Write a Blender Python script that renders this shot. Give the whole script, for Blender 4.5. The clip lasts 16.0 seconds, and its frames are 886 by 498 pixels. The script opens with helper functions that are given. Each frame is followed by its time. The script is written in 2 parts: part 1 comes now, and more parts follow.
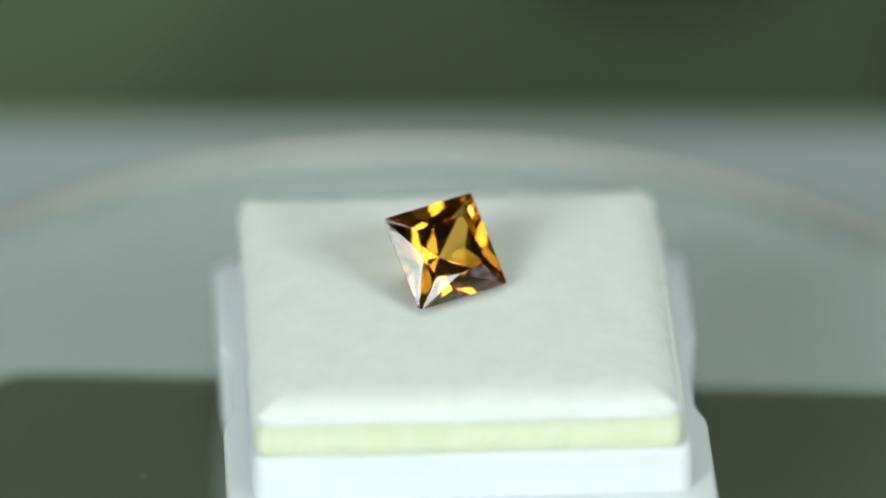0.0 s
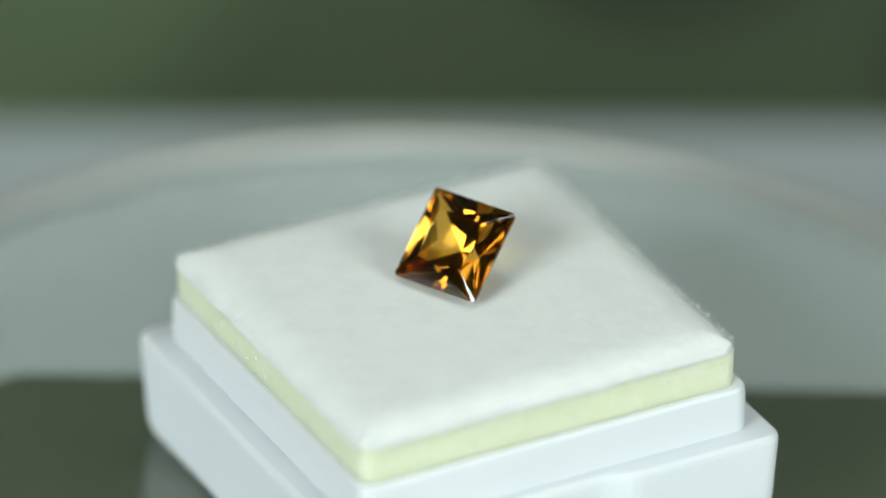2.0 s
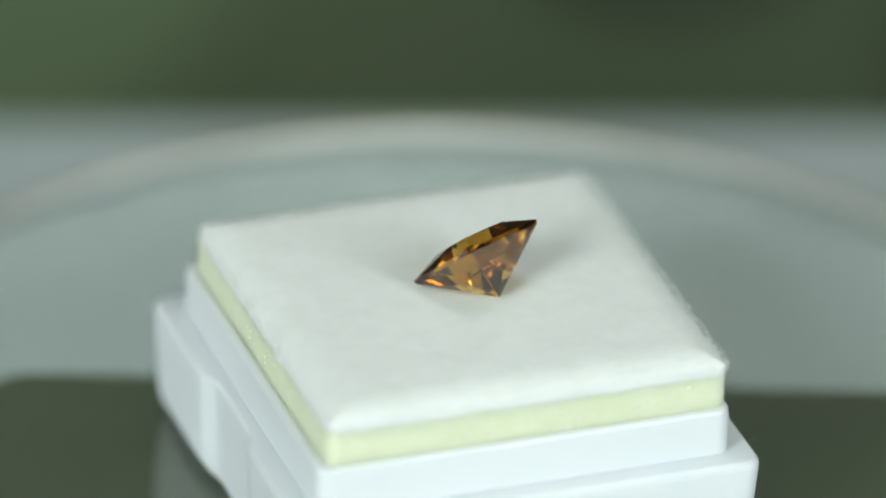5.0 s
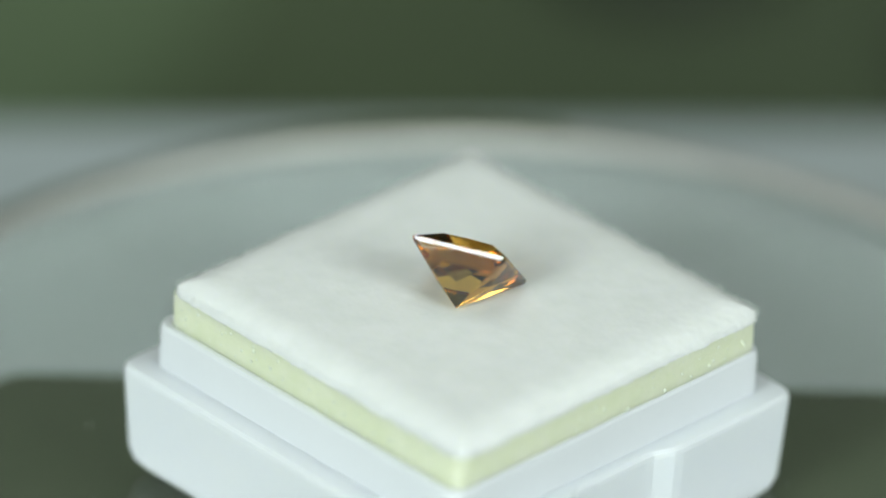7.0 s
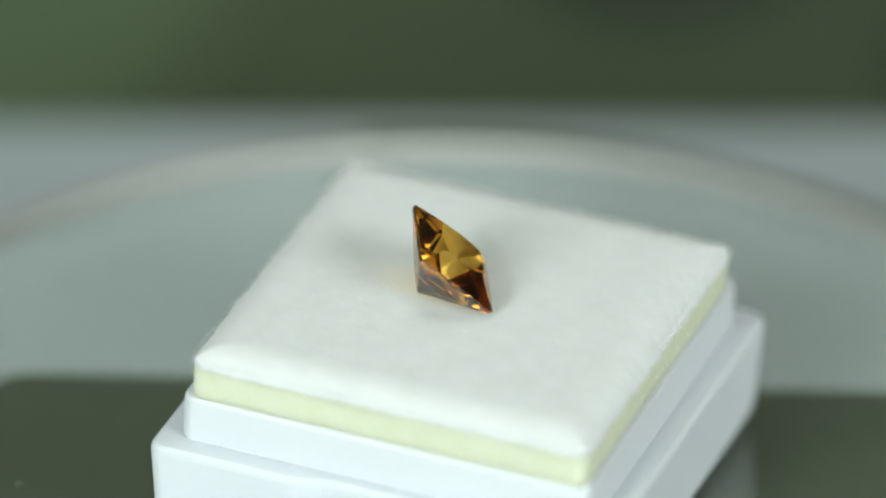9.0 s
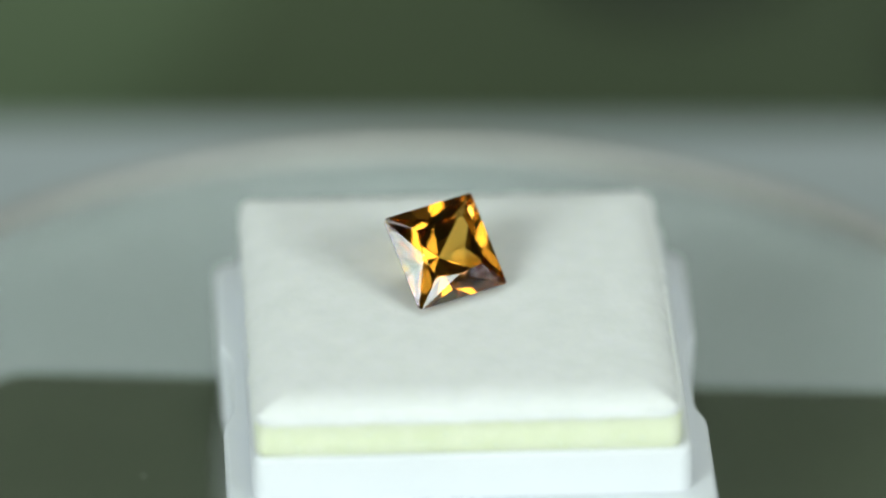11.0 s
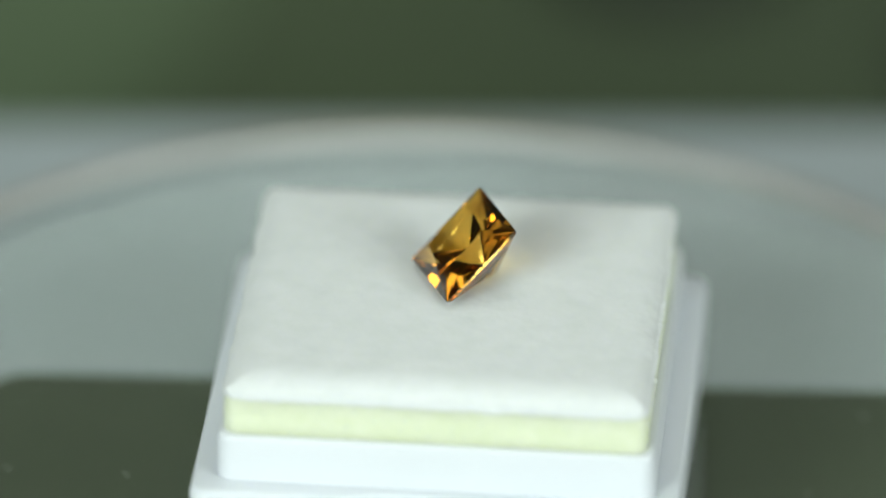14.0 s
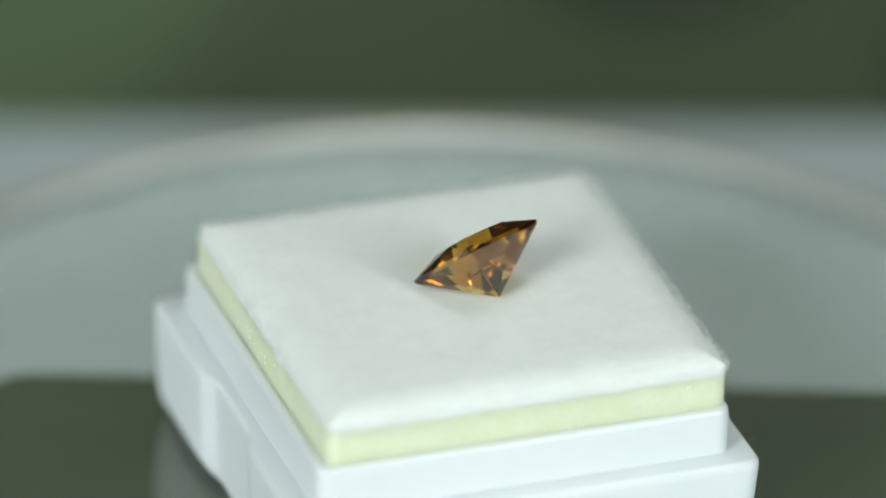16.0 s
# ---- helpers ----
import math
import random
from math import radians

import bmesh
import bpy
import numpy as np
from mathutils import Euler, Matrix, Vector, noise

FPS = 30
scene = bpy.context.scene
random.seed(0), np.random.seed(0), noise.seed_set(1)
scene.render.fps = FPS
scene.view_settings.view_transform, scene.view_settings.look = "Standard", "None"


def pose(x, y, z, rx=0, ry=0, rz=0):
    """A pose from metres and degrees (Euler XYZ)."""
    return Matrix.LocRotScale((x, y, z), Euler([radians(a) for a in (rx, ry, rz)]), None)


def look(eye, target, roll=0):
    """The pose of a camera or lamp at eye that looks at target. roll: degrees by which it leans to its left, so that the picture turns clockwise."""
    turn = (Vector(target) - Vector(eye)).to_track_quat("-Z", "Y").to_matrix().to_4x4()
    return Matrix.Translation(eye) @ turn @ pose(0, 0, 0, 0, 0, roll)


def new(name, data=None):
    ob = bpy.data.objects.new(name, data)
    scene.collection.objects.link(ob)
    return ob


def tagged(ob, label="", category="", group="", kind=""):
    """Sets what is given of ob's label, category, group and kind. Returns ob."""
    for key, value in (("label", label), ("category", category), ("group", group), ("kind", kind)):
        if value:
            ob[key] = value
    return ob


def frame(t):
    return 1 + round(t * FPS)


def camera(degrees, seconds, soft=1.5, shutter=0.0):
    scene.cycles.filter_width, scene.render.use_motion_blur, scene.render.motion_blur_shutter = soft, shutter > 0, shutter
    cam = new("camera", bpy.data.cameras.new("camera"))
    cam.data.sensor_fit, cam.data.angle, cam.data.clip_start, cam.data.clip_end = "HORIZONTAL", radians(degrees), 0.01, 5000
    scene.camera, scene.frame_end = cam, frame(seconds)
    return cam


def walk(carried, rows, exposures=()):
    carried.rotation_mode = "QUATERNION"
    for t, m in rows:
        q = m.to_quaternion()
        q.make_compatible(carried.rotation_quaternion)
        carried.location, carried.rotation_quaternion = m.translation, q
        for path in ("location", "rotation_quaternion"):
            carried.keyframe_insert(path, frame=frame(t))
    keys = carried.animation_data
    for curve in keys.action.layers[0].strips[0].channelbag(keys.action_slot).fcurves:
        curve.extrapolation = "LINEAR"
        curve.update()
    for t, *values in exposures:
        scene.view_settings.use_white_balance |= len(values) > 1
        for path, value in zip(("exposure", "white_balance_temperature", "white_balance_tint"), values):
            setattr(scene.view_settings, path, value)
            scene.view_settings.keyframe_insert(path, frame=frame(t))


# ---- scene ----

# Camera: a long macro lens on a stand, wide open, 0.56 m from a small gem.
MM = 0.001
EYE = (-1.117 * MM, -482.612 * MM, 300.618 * MM)
AIM = (-1.117 * MM, 0.0, 17.129 * MM)
cam = camera(5.756, 16.0, soft=1.9, shutter=0.4)
cam.data.dof.use_dof = True
cam.data.dof.focus_distance = 0.5585
cam.data.dof.aperture_fstop = 11.0
walk(cam, [(0.0, look(EYE, AIM, 1.337)), (16.0, look(EYE, AIM, 1.337))], exposures=[(0.0, 0.0), (16.0, 0.0)])

# ---- light ----
scene.cycles.max_bounces, scene.cycles.glossy_bounces, scene.cycles.transmission_bounces = 20, 16, 16
world = bpy.data.worlds.new("world")
scene.world = world
world.use_nodes = True
world.node_tree.nodes["Background"].inputs["Color"].default_value = (0.30, 0.36, 0.34, 1)
world.node_tree.nodes["Background"].inputs["Strength"].default_value = 0.15


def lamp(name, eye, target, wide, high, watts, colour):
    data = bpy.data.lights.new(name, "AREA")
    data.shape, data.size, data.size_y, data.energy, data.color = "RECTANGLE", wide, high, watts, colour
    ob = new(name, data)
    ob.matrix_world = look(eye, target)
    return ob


# two soft boxes beside the camera, and a weaker overhead light added as fill
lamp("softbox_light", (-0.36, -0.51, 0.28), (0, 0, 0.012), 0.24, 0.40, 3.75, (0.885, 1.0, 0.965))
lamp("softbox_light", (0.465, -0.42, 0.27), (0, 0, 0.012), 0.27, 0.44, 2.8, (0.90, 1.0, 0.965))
lamp("ceiling_lamp_light", (0.0, 0.05, 0.85), (0, 0, 0.012), 0.4, 0.4, 1.5, (0.93, 1.0, 0.93))


# ---- materials ----
def material(name):
    m = bpy.data.materials.new(name)
    m.use_nodes = True
    return m, m.node_tree.nodes, m.node_tree.links, m.node_tree.nodes["Principled BSDF"]


def grain(nodes, links, scale, detail=4.0, rough=0.6):
    co = nodes.new("ShaderNodeTexCoord")
    n = nodes.new("ShaderNodeTexNoise")
    n.inputs["Scale"].default_value = scale
    n.inputs["Detail"].default_value = detail
    n.inputs["Roughness"].default_value = rough
    links.new(co.outputs["Object"], n.inputs["Vector"])
    return n


def blend(nodes, links, fac, a, b, lo=0.3, hi=0.7):
    r = nodes.new("ShaderNodeValToRGB")
    r.color_ramp.elements[0].position, r.color_ramp.elements[1].position = lo, hi
    r.color_ramp.elements[0].color, r.color_ramp.elements[1].color = (*a, 1), (*b, 1)
    links.new(fac, r.inputs["Fac"])
    return r.outputs["Color"]


def relief(nodes, links, bsdf, height, strength, distance):
    b = nodes.new("ShaderNodeBump")
    b.inputs["Strength"].default_value, b.inputs["Distance"].default_value = strength, distance
    links.new(height, b.inputs["Height"])
    links.new(b.outputs["Normal"], bsdf.inputs["Normal"])


def surface(name, a, b, rough, big=60.0, fine=1500.0, strength=0.3, distance=0.0001, ior=1.5, sub=0.0, sheen=0.0, reach=0.0015):
    """A plain surface: two tones in large patches, fine grain in relief."""
    m, nodes, links, bsdf = material(name)
    patches = grain(nodes, links, big)
    links.new(blend(nodes, links, patches.outputs["Fac"], a, b), bsdf.inputs["Base Color"])
    bsdf.inputs["Roughness"].default_value = rough
    bsdf.inputs["IOR"].default_value = ior
    bsdf.inputs["Sheen Weight"].default_value = sheen
    if sub:
        bsdf.inputs["Subsurface Weight"].default_value = sub
        bsdf.inputs["Subsurface Radius"].default_value = (1.0, 1.0, 0.9)
        bsdf.inputs["Subsurface Scale"].default_value = reach
    if strength:
        relief(nodes, links, bsdf, grain(nodes, links, fine).outputs["Fac"], strength, distance)
    return m


COTTON = surface("white_cotton", (0.83, 0.855, 0.83), (0.90, 0.915, 0.90), 1.0, 420, 2400, 0.22, 0.0001, sheen=0.3, sub=0.5, reach=0.0014)
LINT = surface("cotton_lint", (0.82, 0.84, 0.83), (0.88, 0.88, 0.88), 1.0, 180, 1600, 0.0)
FOAM = surface("pale_green_foam", (0.76, 0.81, 0.56), (0.82, 0.855, 0.64), 0.75, 700, 2600, 0.35, 0.0002, sub=0.7, reach=0.002)
PLASTIC = surface("white_plastic", (0.74, 0.775, 0.82), (0.775, 0.80, 0.835), 0.38, 70, 900, 0.08, 0.0001, sub=0.35, reach=0.002)
THIN_PLASTIC = surface("thin_white_plastic", (0.755, 0.78, 0.82), (0.785, 0.805, 0.84), 0.42, 70, 900, 0.05, 0.0001)
RIM = surface("satin_rim", (0.40, 0.39, 0.365), (0.47, 0.455, 0.425), 0.55, 120, 1500, 0.1, 0.00005)
BOARD = surface("white_board", (0.45, 0.52, 0.54), (0.52, 0.575, 0.59), 0.55, 20, 700, 0.15, 0.0001)
CLOTH = surface("dark_green_cloth", (0.066, 0.095, 0.044), (0.101, 0.141, 0.066), 0.95, 14, 900, 0.6, 0.0006, sheen=0.1)
# lighter copy of the ground cloth's green, for the added patch at left
LEAF_CLOTH = surface("light_green_cloth", (0.113, 0.168, 0.084), (0.150, 0.212, 0.110), 0.95, 30, 900, 0.6, 0.0006, sheen=0.1)
WALL = surface("dull_wall", (0.44, 0.45, 0.40), (0.52, 0.53, 0.47), 0.9, 3, 120, 0.2, 0.001)
CURTAIN = surface("green_curtain", (0.05, 0.068, 0.034), (0.07, 0.09, 0.045), 0.95, 9, 400, 0.5, 0.001)
GREY = surface("matt_grey", (0.272, 0.306, 0.306), (0.302, 0.334, 0.333), 0.7, 30, 900, 0.15, 0.0001)
CELL = surface("dark_olive_panel", (0.043, 0.054, 0.032), (0.055, 0.067, 0.042), 0.5, 35, 900, 0.1, 0.0001)
DULL = surface("dull_dark_green", (0.11, 0.13, 0.09), (0.14, 0.16, 0.115), 0.8, 90, 900, 0.2, 0.0001)
DARK = surface("black_rubber", (0.012, 0.013, 0.011), (0.02, 0.02, 0.018), 0.6, 80, 900, 0.3, 0.0002)
METAL = surface("grey_metal", (0.35, 0.35, 0.35), (0.42, 0.42, 0.42), 0.4, 60, 900, 0.1, 0.0001)


def clear_plate():
    """Clear plate with faint smears."""
    m, nodes, links, bsdf = material("clear_glass")
    bsdf.inputs["Base Color"].default_value = (0.97, 0.985, 0.975, 1)
    bsdf.inputs["Transmission Weight"].default_value = 1.0
    bsdf.inputs["IOR"].default_value = 1.5
    smear = grain(nodes, links, 45, 4)
    r = nodes.new("ShaderNodeMapRange")
    r.inputs["To Min"].default_value, r.inputs["To Max"].default_value = 0.0, 0.012
    links.new(smear.outputs["Fac"], r.inputs["Value"])
    links.new(r.outputs["Result"], bsdf.inputs["Roughness"])
    return m


def gem_glass():
    """Clear amber crystal: tinted refraction, and a mirror reflection by Fresnel's law, white outside and amber where it is total."""
    m, nodes, links, bsdf = material("amber_crystal")
    nodes.remove(bsdf)
    ior = 1.85
    bend = nodes.new("ShaderNodeBsdfRefraction")
    bend.inputs["Color"].default_value = (1.0, 0.80, 0.36, 1)
    bend.inputs["IOR"].default_value, bend.inputs["Roughness"].default_value = ior, 0.012
    law = nodes.new("ShaderNodeFresnel")
    law.inputs["IOR"].default_value = ior
    shine = nodes.new("ShaderNodeBsdfGlossy")
    links.new(blend(nodes, links, law.outputs["Fac"], (1.0, 1.0, 1.0), (0.77, 0.60, 0.38), 0.5, 0.95), shine.inputs["Color"])
    shine.inputs["Roughness"].default_value = 0.0
    mix = nodes.new("ShaderNodeMixShader")
    links.new(law.outputs["Fac"], mix.inputs["Fac"])
    links.new(bend.outputs["BSDF"], mix.inputs[1])
    links.new(shine.outputs["BSDF"], mix.inputs[2])
    links.new(mix.outputs["Shader"], nodes["Material Output"].inputs["Surface"])
    return m


DISC = clear_plate()
AMBER = gem_glass()


# ---- builders ----
def link_mesh(name, bm, mat, smooth=False):
    bmesh.ops.recalc_face_normals(bm, faces=bm.faces[:])
    me = bpy.data.meshes.new(name)
    bm.to_mesh(me)
    bm.free()
    me.materials.append(mat)
    if smooth:
        for p in me.polygons:
            p.use_smooth = True
    return new(name, me)


def part(name, bm, mat, parent, label="", smooth=False):
    ob = link_mesh(name, bm, mat, smooth)
    ob.parent = parent
    if label:
        tagged(ob, label)
    return ob


def box(bm, x0, x1, y0, y1, z0, z1, bevel=0.0):
    made = bmesh.ops.create_cube(bm, size=1.0)
    for v in made["verts"]:
        v.co = Vector(((x0 + x1) / 2 + v.co.x * (x1 - x0), (y0 + y1) / 2 + v.co.y * (y1 - y0), (z0 + z1) / 2 + v.co.z * (z1 - z0)))
    if bevel:
        edges = list({e for v in made["verts"] for e in v.link_edges})
        bmesh.ops.bevel(bm, geom=edges, offset=bevel, segments=3, affect="EDGES", profile=0.5)
    return bm


def loft(bm, rings, cap_start=True, cap_end=True):
    """Rings of points with equal counts, joined into a skin."""
    rows = [[bm.verts.new(p) for p in ring] for ring in rings]
    n = len(rows[0])
    for a, b in zip(rows, rows[1:]):
        for i in range(n):
            bm.faces.new((a[i], a[(i + 1) % n], b[(i + 1) % n], b[i]))
    if cap_start:
        bm.faces.new(rows[0][::-1])
    if cap_end:
        bm.faces.new(rows[-1])
    return bm


def rounded_square(half, r, z, notch=0.0, steps=7):
    """A square outline in mm with round corners and, on two sides, a shallow finger notch."""
    pts = []
    for k, (sx, sy) in enumerate(((1, 1), (-1, 1), (-1, -1), (1, -1))):
        for i in range(steps + 1):
            a = math.pi / 2 * (k + i / steps)
            pts.append((sx * (half - r) + r * math.cos(a), sy * (half - r) + r * math.sin(a), z))
        if k in (0, 2):
            continue
        sign = -1 if k == 1 else 1
        for y, d in ((5.8, 0), (5.1, 0.12), (3.7, 0.88), (3.0, 1.0), (-2.4, 1.0), (-3.1, 0.88), (-4.5, 0.12), (-5.2, 0)):
            pts.append((sign * (half - notch * d), y if k == 1 else -y, z))
    return [Vector(p) * MM for p in pts]


def circle(r, z, n=160):
    return [Vector((r * math.cos(2 * math.pi * i / n), r * math.sin(2 * math.pi * i / n), z)) * MM for i in range(n)]


def grid_mesh(bm, n, fn):
    rows = [[bm.verts.new(fn(i / n, j / n)) for j in range(n + 1)] for i in range(n + 1)]
    for i in range(n):
        for j in range(n):
            bm.faces.new((rows[i][j], rows[i + 1][j], rows[i + 1][j + 1], rows[i][j + 1]))
    return rows


# ---- setting ----
def setting():
    def cloth(u, v):
        x, y = (u - 0.5) * 3.2, (v - 0.5) * 3.2
        fold = 0.004 * noise.noise(Vector((x * 9, y * 6, 0.3))) + 0.0015 * noise.noise(Vector((x * 40, y * 34, 1.7)))
        return Vector((x, y, -0.064 + fold))

    bm = bmesh.new()
    grid_mesh(bm, 160, cloth)
    tagged(link_mesh("ground", bm, CLOTH, True), "dark green cloth spread under the turntable", "cloth", kind="structure")
    for name, x0, x1, y0, y1, mat, words in (
        ("wall_north", -1.6, 1.6, 0.60, 0.66, CURTAIN, "dull green backdrop wall behind the turntable"),
        ("wall_south", -1.6, 1.6, -1.66, -1.60, WALL, "plain grey-green room wall"),
        ("wall_west", -1.66, -1.60, -1.66, 0.66, WALL, "plain grey-green room wall"),
        ("wall_east", 1.60, 1.66, -1.66, 0.66, WALL, "plain grey-green room wall"),
    ):
        tagged(link_mesh(name, box(bmesh.new(), x0, x1, y0, y1, -0.10, 1.50), mat), words, "wall", kind="structure")
    tagged(link_mesh("ceiling", box(bmesh.new(), -1.66, 1.66, -1.66, 0.66, 1.504, 1.56), WALL), "plain dull ceiling above the table", "ceiling", kind="structure")


# ---- things round the turntable ----
# the dark panel in the turntable base: left, right, front, back, corner radius, and its turn
INSET, INSET_TURN = (-30.6, 33.0, -26.0, 14.62, 2.4), 0.18


def backing_board():
    ob = tagged(new("plinth"), "low white block with rounded edges under the turntable", "plinth")
    ob.matrix_world = pose(0, 0, -0.062, 0, 0, 2.3)
    part("block", box(bmesh.new(), -0.085, 0.085, -0.16, 0.0791, 0.0, 0.044, 0.002), BOARD, ob)
    return ob


def turntable_base():
    """The still foot under the turning glass: a grey drum with a dark rounded panel let into its top."""
    ob = tagged(new("turntable_stand"), "round grey turntable stand with a dark panel in its top", "stand")
    ob.location = (0, 0, -0.018)
    rings = [circle(44.8, 0), circle(45.3, 0.6), circle(45.3, 14.8), circle(45.1, 15.25), circle(44.7, 15.4)]
    part("drum", loft(bmesh.new(), rings), GREY, ob, "matt light grey drum")
    part("spindle", loft(bmesh.new(), [circle(4, 15.3, 32), circle(4, 16.17, 32)]), METAL, ob)
    # dark panel: rounded at its back corners, running on towards the front
    x0, x1, y0, y1, r = INSET
    outline = [(x1 - r + r * math.cos(a), y1 - r + r * math.sin(a)) for a in (math.pi / 2 * k / 8 for k in range(9))]
    outline += [(x0 + r - r * math.sin(a), y1 - r + r * math.cos(a)) for a in (math.pi / 2 * k / 8 for k in range(9))]
    outline += [(x0, y0), (x1, y0)]
    turn = Matrix.Rotation(radians(INSET_TURN), 3, "Z")
    rings = [[turn @ Vector((x, y, z)) * MM for x, y in outline] for z in (15.2, 15.45)]
    part("solar_panel", loft(bmesh.new(), rings), CELL, ob, "dark olive panel with rounded corners")
    return ob


def folded_cloth():
    """An added lighter patch over the left of the green cloth behind the board."""
    ob = tagged(new("folded_cloth"), "added lighter green patch on the cloth behind the board", "cloth")
    ob.matrix_world = pose(-0.060, 0.232, -0.067, 0, 0, -16)

    def fold(u, v, low):
        x, y = (u - 0.5) * 0.11, (v - 0.5) * 0.18
        e = max(abs(u - 0.5), abs(v - 0.5)) * 2
        z = 0.009 * max(0.0, 1 - e ** 6) ** 0.5 + 0.0012 * noise.noise(Vector((x * 60, y * 60, 2.0)))
        return Vector((x, y, z * (1 - low)))

    bm = bmesh.new()
    n = 40
    rows = grid_mesh(bm, n, lambda u, v: fold(u, v, 0.0))
    edge = [rows[i][0] for i in range(n)] + [rows[n][j] for j in range(n)] + [rows[n - i][n] for i in range(n)] + [rows[0][n - j] for j in range(n)]
    low = [bm.verts.new(Vector((v.co.x, v.co.y, -0.002))) for v in edge]
    for k in range(len(edge)):
        bm.faces.new((edge[k], edge[(k + 1) % len(edge)], low[(k + 1) % len(edge)], low[k]))
    bm.faces.new(low)
    part("fold", bm, LEAF_CLOTH, ob, smooth=True)
    return ob


# plain round shape standing in for an unidentified dark blur in the background
def dark_round(x, y, r, h):
    ob = tagged(new("bottle_cap"), "blurred dark round object on the green cloth", "cap")
    ob.location = (x, y, -0.066)
    rings = [circle(r * 0.97, 0, 64), circle(r, 1, 64), circle(r, h - 1.5, 64), circle(r * 0.93, h, 64)]
    part("shell", loft(bmesh.new(), rings), DARK, ob)
    return ob


# ---- the lamps' bodies, added out of view ----
def rectangle(w, h, z):
    return [Vector((x * w / 2, y * h / 2, z)) for x, y in ((1, 1), (-1, 1), (-1, -1), (1, -1))]


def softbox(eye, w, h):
    """An unseen dark cloth softbox on a pole, added round its light and open towards the gem; the light sits just
    inside its front.
    """
    ob = tagged(new("softbox"), "added unseen black cloth softbox housing on a thin metal stand", "lamp", group="softboxes beside the camera")
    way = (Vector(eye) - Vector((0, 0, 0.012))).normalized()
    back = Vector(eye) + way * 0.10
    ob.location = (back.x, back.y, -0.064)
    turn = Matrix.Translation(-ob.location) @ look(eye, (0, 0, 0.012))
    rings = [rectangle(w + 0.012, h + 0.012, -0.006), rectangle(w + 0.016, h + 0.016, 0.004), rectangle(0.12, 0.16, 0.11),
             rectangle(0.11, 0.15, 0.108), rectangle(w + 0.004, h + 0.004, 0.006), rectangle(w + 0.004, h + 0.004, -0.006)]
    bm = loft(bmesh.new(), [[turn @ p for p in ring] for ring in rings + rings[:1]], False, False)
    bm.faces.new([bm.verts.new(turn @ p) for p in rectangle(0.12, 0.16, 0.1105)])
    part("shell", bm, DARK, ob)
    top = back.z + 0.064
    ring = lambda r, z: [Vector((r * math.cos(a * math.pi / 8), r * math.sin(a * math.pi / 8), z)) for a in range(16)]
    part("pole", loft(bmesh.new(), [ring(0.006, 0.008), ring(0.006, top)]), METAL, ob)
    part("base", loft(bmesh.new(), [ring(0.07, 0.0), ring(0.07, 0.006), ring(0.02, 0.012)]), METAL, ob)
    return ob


# unseen shade and cord, added to house the overhead fill light
def pendant_lamp():
    ob = tagged(new("pendant_lamp"), "added unseen square housing on a cord for the overhead fill light", "lamp")
    ob.location = (0.0, 0.05, 0.85)
    rings = [rectangle(0.42, 0.42, -0.004), rectangle(0.424, 0.424, 0.006), rectangle(0.10, 0.10, 0.10), rectangle(0.09, 0.09, 0.098), rectangle(0.412, 0.412, 0.006)]
    bm = loft(bmesh.new(), rings + rings[:1], False, False)
    bm.faces.new([bm.verts.new(p) for p in rectangle(0.10, 0.10, 0.1005)])
    part("shade", bm, METAL, ob)
    part("cord", loft(bmesh.new(), [rectangle(0.006, 0.006, 0.1), rectangle(0.006, 0.006, 0.654)]), DARK, ob)
    return ob


# ---- what turns ----
def platter():
    ob = tagged(new("turntable_disc"), "turning clear glass disc with a satin rim", "turntable")
    part("plate", loft(bmesh.new(), [circle(44.9, -1.5), circle(45.1, -1.3), circle(45.1, -0.12), circle(44.98, 0.0)]), DISC, ob, "clear glass plate with a ground edge")
    plate = ob.children[0]
    plate.visible_shadow = False
    plate.data.materials.append(RIM)
    for f in plate.data.polygons:
        f.material_index = 0 if abs(f.normal.z) > 0.9 else 1
    rnd = random.Random(9)
    bm = bmesh.new()
    for k in range(14):
        a, r = rnd.uniform(0, 2 * math.pi), rnd.uniform(19, 42)
        if k < 3:
            a, r = ((-2.269, 20.4), (2.015, 28.9), (-1.396, 20.2))[k]
        bmesh.ops.create_icosphere(bm, subdivisions=1, radius=rnd.uniform(0.03, 0.085) * MM, matrix=Matrix.Translation(Vector((r * math.cos(a), r * math.sin(a), 0.04)) * MM))
    tagged(part("dust", bm, LINT, ob, "scattered specks of pale dust"), kind="stuff")
    ring = [circle(45.14, -0.12), circle(45.2, 0.05), circle(46.1, 0.05), circle(46.45, -0.2), circle(46.5, -1.4), circle(46.35, -1.7), circle(45.14, -1.7)]
    part("rim", loft(bmesh.new(), ring + [ring[0]], False, False), RIM, ob, "pale satin rim")
    # darker arc along part of the rim, turning with the disc
    arc = [radians(a) for a in range(-48, 36, 2)]
    bm = bmesh.new()
    band = [[(45.5, 0.054), (45.5, 0.09), (46.45, 0.09), (46.6, -0.5), (46.54, -0.5), (46.4, 0.054)]]
    rows = [[bm.verts.new(Vector((r * math.cos(a), r * math.sin(a), z)) * MM) for r, z in band[0]] for a in arc]
    for p, q in zip(rows, rows[1:]):
        for k in range(len(p)):
            bm.faces.new((p[k], p[(k + 1) % len(p)], q[(k + 1) % len(p)], q[k]))
    bm.faces.new(rows[0][::-1]), bm.faces.new(rows[-1])
    part("tape", bm, DULL, ob, "dark green arc along part of the rim")
    return ob


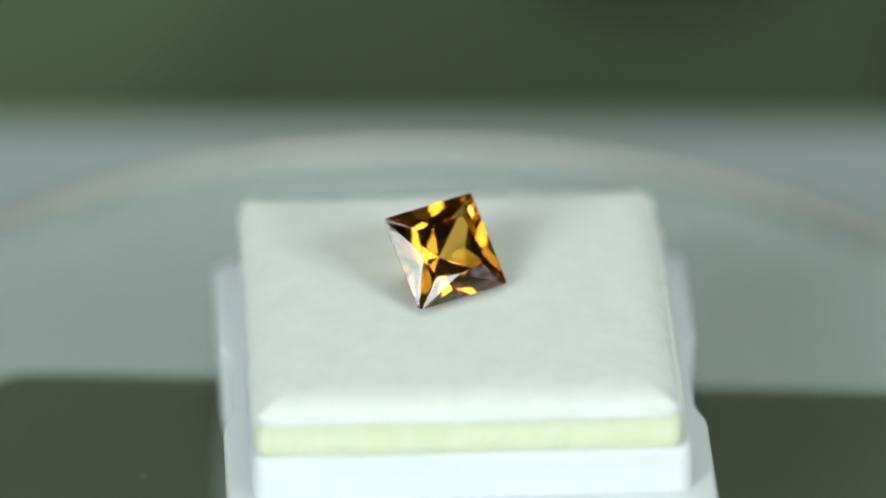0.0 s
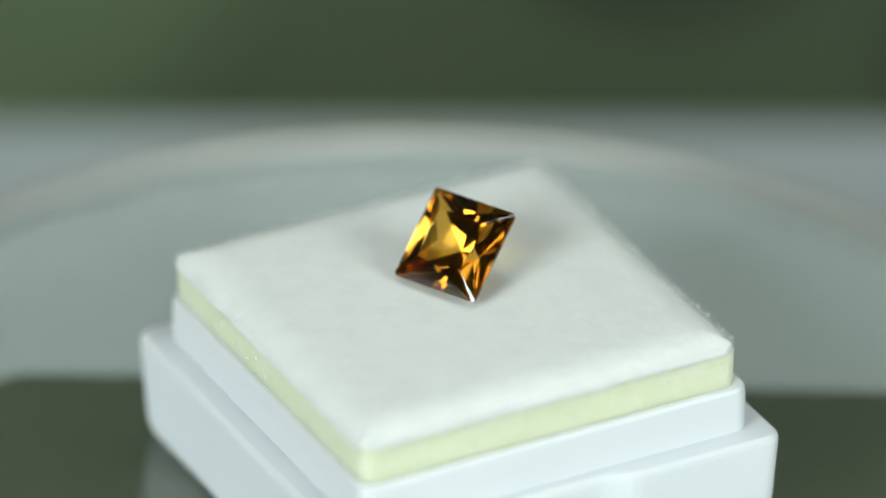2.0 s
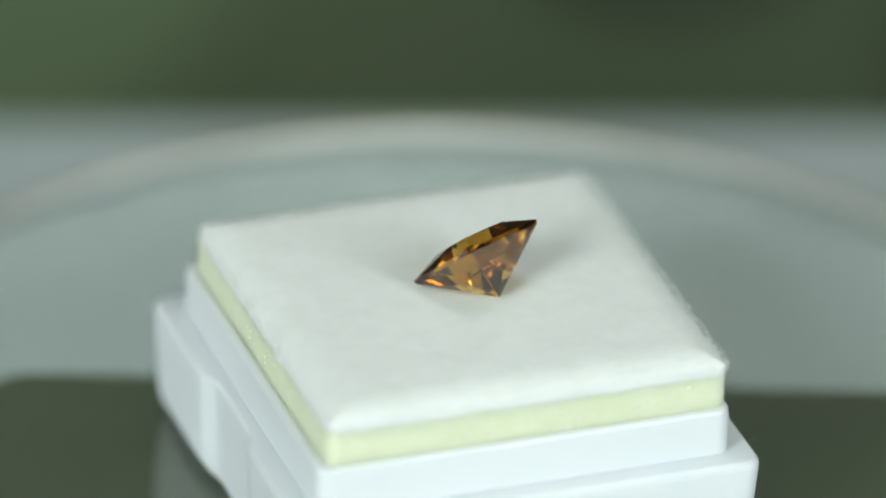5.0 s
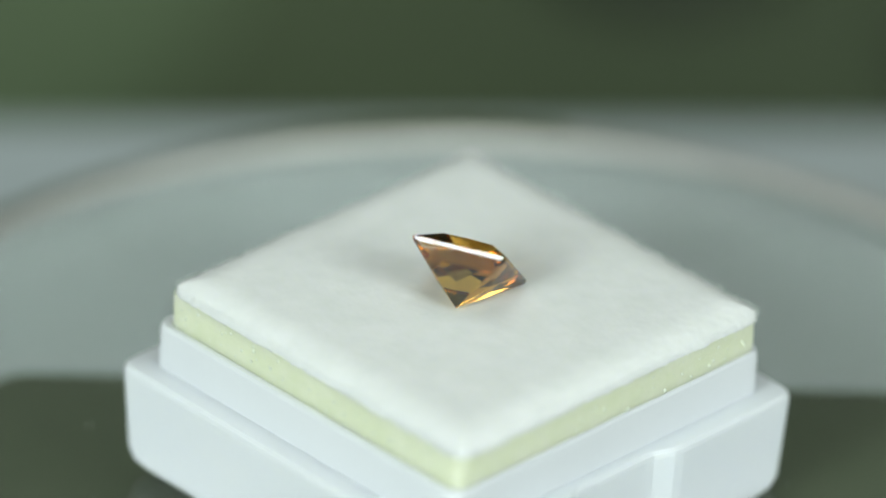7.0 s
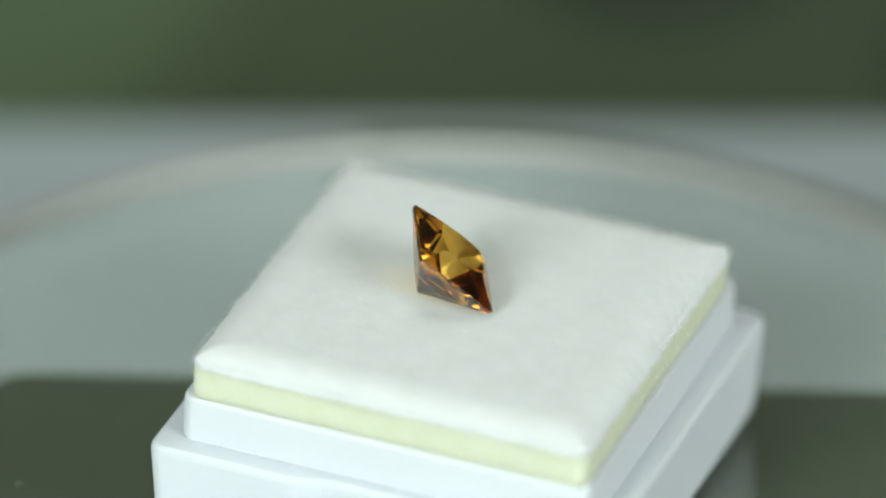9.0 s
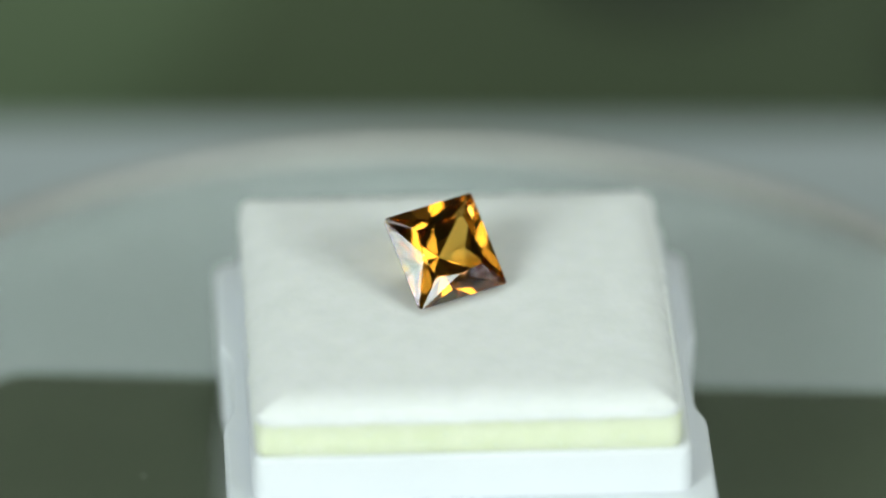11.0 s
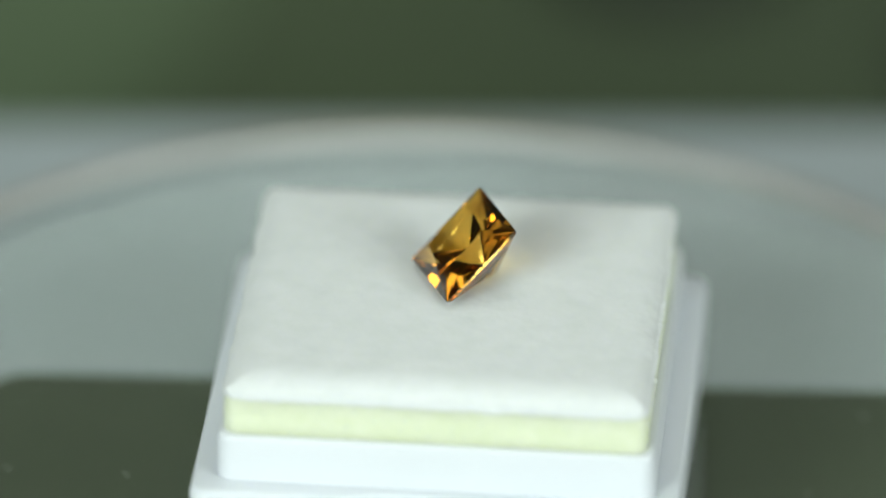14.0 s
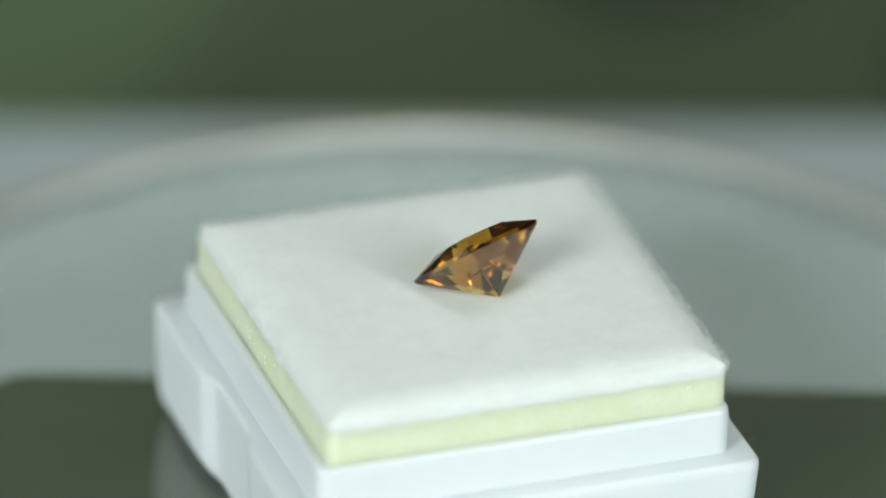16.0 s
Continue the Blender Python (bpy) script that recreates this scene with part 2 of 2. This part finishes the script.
def gem_box():
    ob = tagged(new("gem_display_box"), "square white plastic gem box with a padded insert, lid off", "box")
    n = 0.65
    rings = [rounded_square(h, r, z, n * k) for h, r, z, k in (
        (14.2, 1.6, 0.0, 0.2), (14.7, 1.6, 0.15, 0.6), (15.0, 1.4, 0.6, 1), (15.15, 1.2, 1.3, 1), (15.4, 1.0, 7.0, 1),
        (15.35, 1.0, 7.3, 1), (15.15, 0.95, 7.52, 1), (13.7, 0.9, 7.56, 0.1))]
    part("base", loft(bmesh.new(), rings), PLASTIC, ob, "stepped white plastic base with finger notches")
    rings = [rounded_square(h, r, z) for h, r, z in (
        (13.82, 1.0, 7.5), (13.82, 1.0, 9.9), (13.78, 1.0, 10.4), (13.66, 0.95, 10.6), (13.4, 0.85, 10.64), (13.12, 0.8, 10.55), (13.08, 0.8, 7.6))]
    part("tray", loft(bmesh.new(), rings, True, True), THIN_PLASTIC, ob, "thin white plastic inner wall")
    return ob


PAD = Vector((-0.36, -0.14, 0.0))


def padding():
    ob = tagged(new("foam_pad"), "pale green foam pad topped with white cotton wadding", "pad")
    rnd = random.Random(4)
    rings = []
    for k in range(16):
        z = 7.8 + (12.92 - 7.8) * k / 15
        swell = 0.26 * min(1.0, max(0.0, (z - 10.25) / 0.2))
        ring = rounded_square(13.06 + swell, 0.5 + swell, z, 0, 5)
        rings.append([p - PAD * MM * (1 - 2.6 * swell) + Vector((noise.noise(p * 1100), noise.noise(p * 1100 + Vector((7, 3, 1))), 0)) * 0.07 * MM * (swell / 0.26) for p in ring])
    bm = loft(bmesh.new(), rings)
    part("core", bm, FOAM, ob, "pale yellow-green sparkling foam core")

    def height(x, y):
        e = max(abs(x), abs(y)) / 13.42
        dome = 0.22 * max(0.0, 1 - (x / 13.42) ** 2) ** 0.7 * max(0.0, 1 - (y / 13.42) ** 2) ** 0.7
        lip = 1.10 * max(0.0, 1 - max(0.0, (e - 0.80) / 0.20) ** 2.3) ** 0.62
        rough = 0.022 * noise.noise(Vector((x * 0.9, y * 0.9, 3.0))) + 0.014 * noise.noise(Vector((x * 3.1, y * 3.1, 8.0)))
        dent = 0.12 * math.exp(-((x + 0.9) ** 2 + (y + 0.2) ** 2) / 9.0)
        return 13.02 + lip + dome + rough - dent

    def outline(a, b):
        grow = 1 + 0.010 * noise.noise(Vector((a * 0.45, b * 0.45, 5.0))) + 0.008 * noise.noise(Vector((a * 2.2, b * 2.2, 6.0)))
        r = 1.25
        x, y = a * grow, b * grow
        cx, cy = max(0, abs(x) - (13.42 - r)), max(0, abs(y) - (13.42 - r))
        d = math.hypot(cx, cy)
        if cx > 0 and cy > 0 and d > r:
            x = math.copysign(13.42 - r + cx * r / d, x)
            y = math.copysign(13.42 - r + cy * r / d, y)
        return x, y

    def ease(u):
        s = 2 * u - 1
        return 13.42 * math.copysign(1 - (1 - abs(s)) ** 1.35, s)

    def top(u, v):
        a, b = ease(u), ease(v)
        x, y = outline(a, b)
        return Vector((x, y, height(a, b))) * MM

    n = 110
    bm = bmesh.new()
    rows = grid_mesh(bm, n, top)
    edge = [rows[i][0] for i in range(n)] + [rows[n][j] for j in range(n)] + [rows[n - i][n] for i in range(n)] + [rows[0][n - j] for j in range(n)]
    last = edge
    for grow, z in ((1.003, 12.96), (0.988, 12.86), (0.93, 12.84)):
        ring = [bm.verts.new(Vector((v.co.x * grow, v.co.y * grow, z * MM + 0.05 * MM * noise.noise(v.co * 900)))) for v in edge]
        for k in range(len(ring)):
            bm.faces.new((last[k], last[(k + 1) % len(ring)], ring[(k + 1) % len(ring)], ring[k]))
        last = ring
    bm.faces.new(last)
    part("wadding", bm, COTTON, ob, "soft white cotton wadding", True)

    # loose fibres round the cut edge
    bm = bmesh.new()
    for k in range(4600):
        side, s = rnd.randrange(4), rnd.uniform(-12.9, 12.9)
        out = 13.34 + rnd.uniform(-0.15, 0.1)
        z = 12.9 + rnd.random() ** 0.8 * 0.7
        base = Vector((out, s, z))
        way = Vector((rnd.uniform(0.1, 1.0), rnd.uniform(-1.3, 1.3), rnd.uniform(-0.5, 0.6)))
        way *= rnd.uniform(0.10, 0.46) / way.length
        wide = Vector((0.0, 0.008, 0.008))
        bend = Vector((0, rnd.uniform(-0.1, 0.1), rnd.uniform(-0.1, 0.05)))
        turn = Matrix.Rotation(side * math.pi / 2, 3, "Z")
        p = [turn @ q * MM for q in (base - wide, base + wide, base + way * 0.55 + bend + wide * 0.7, base + way * 0.55 + bend - wide * 0.7, base + way + bend * 0.2)]
        v = [bm.verts.new(q) for q in p]
        bm.faces.new((v[0], v[1], v[2], v[3]))
        bm.faces.new((v[3], v[2], v[4]))
    hair = [Vector((13.5, -13.0, 10.74)), Vector((13.95, -13.35, 10.80)), Vector((14.3, -13.5, 10.74))]
    for a, b in zip(hair, hair[1:]):
        up = Vector((0, 0, 0.014))
        bm.faces.new([bm.verts.new(q * MM) for q in (a - up, b - up, b + up, a + up)])
    tagged(part("lint", bm, LINT, ob, "fine loose cotton fibres"), kind="stuff")

    # bright crumbs in the cut foam
    bm = bmesh.new()
    for k in range(240):
        side, s = rnd.randrange(4), rnd.uniform(-12.4, 12.4)
        turn = Matrix.Rotation(side * math.pi / 2, 3, "Z")
        c = (turn @ Vector((13.335, s, rnd.uniform(10.8, 12.6))) - PAD * 0.324) * MM
        r = (0.04 + 0.11 * rnd.random() ** 2) * MM
        made = bmesh.ops.create_icosphere(bm, subdivisions=1, radius=r, matrix=Matrix.Translation(c))
    tagged(part("grit", bm, CRUMB, ob, "tiny glassy foam crumbs"), kind="stuff")
    return ob


def crumb_material():
    m, nodes, links, bsdf = material("glassy_crumb")
    bsdf.inputs["Base Color"].default_value = (0.85, 0.90, 0.75, 1)
    bsdf.inputs["Roughness"].default_value = 0.08
    bsdf.inputs["Specular IOR Level"].default_value = 1.0
    return m


CRUMB = crumb_material()


def gemstone():
    """A square modified brilliant: small table, kite and star facets above, chevron facets below."""
    h, table, crown, deep, girdle = 3.17, 1.64, 0.98, 3.23, 0.13
    pts = []
    for k in range(4):
        turn = Matrix.Rotation(k * math.pi / 2, 3, "Z")
        ring = [(table, table, crown), (table * 1.135, 0, crown)]
        ring += [(h, h - 0.16, girdle), (h - 0.16, h, girdle), (h - 0.06, h - 0.22, -girdle), (h - 0.22, h - 0.06, -girdle)]
        # one chevron on each side of the pavilion
        ring += [(1.60, 0, -1.86)]
        pts += [turn @ Vector(p) for p in ring]
    pts.append(Vector((-0.05, 0.0, -deep)))
    whole = bmesh.new()
    for p in pts:
        whole.verts.new(p * MM)
    bmesh.ops.convex_hull(whole, input=whole.verts[:])
    bmesh.ops.dissolve_limit(whole, angle_limit=radians(0.6), verts=whole.verts[:], edges=whole.edges[:])
    bmesh.ops.recalc_face_normals(whole, faces=whole.faces[:])
    ob = tagged(new("gemstone"), "square-cut amber gemstone lying tilted on white cotton", "gemstone")
    for f in whole.faces:
        z = f.calc_center_median().z / MM
        kind = "table_facet" if f.normal.z > 0.999 else "girdle_facet" if abs(f.normal.z) < 0.2 else "crown_facet" if z > 0 else "pavilion_facet"
        me = bpy.data.meshes.new(kind)
        me.from_pydata([tuple(v.co) for v in f.verts], [], [tuple(range(len(f.verts)))])
        me.materials.append(AMBER)
        new(kind, me).parent = ob
    whole.free()
    return ob


setting()
backing_board()
turntable_base()
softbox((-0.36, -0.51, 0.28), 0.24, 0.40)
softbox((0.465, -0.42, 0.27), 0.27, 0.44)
pendant_lamp()
folded_cloth()
dark_round(0.0175, 0.1895, 11.0, 8.0)
dark_round(0.0490, 0.166, 11.0, 5.0)
DISC_THING = platter()
BOX_THING = gem_box()
PAD_THING = padding()
GEM_THING = gemstone()


# ---- motion: one turn in eleven seconds, clockwise from above, on a disc that sits a little off its axle ----
def motions():
    lean = Matrix.Rotation(radians(-0.891), 4, "Y") @ Matrix.Rotation(radians(0.802), 4, "X")
    seat = Matrix.Translation(Vector((0.36, -0.10, 0.0)) * MM)
    off = Matrix.Translation(Vector((-0.55, -1.12, 0.0)) * MM)
    square = pose(0, 0, 0, 0, 0, 3.756)
    u = Vector((0.86955, 0.49198, 0.04292)).normalized()
    v = Vector((-0.38536, 0.62161, 0.68198))
    v = (v - u * u.dot(v)).normalized()
    w = u.cross(v)
    gem = Matrix((u, v, w)).transposed().to_4x4()
    gem.translation = Vector((-0.995, 0.114, 16.862)) * MM
    times = [0.25 * k for k in range(65)]
    spin = {t: pose(0, 0, 0, 0, 0, -360.0 / 11.0 * t) for t in times}
    walk(DISC_THING, [(t, Matrix.Translation((0, 0, -0.33 * MM)) @ spin[t] @ off) for t in times])
    walk(BOX_THING, [(t, spin[t] @ lean @ square @ seat) for t in times])
    walk(PAD_THING, [(t, spin[t] @ lean @ square @ seat @ Matrix.Translation(PAD * MM)) for t in times])
    walk(GEM_THING, [(t, spin[t] @ gem) for t in times])


motions()
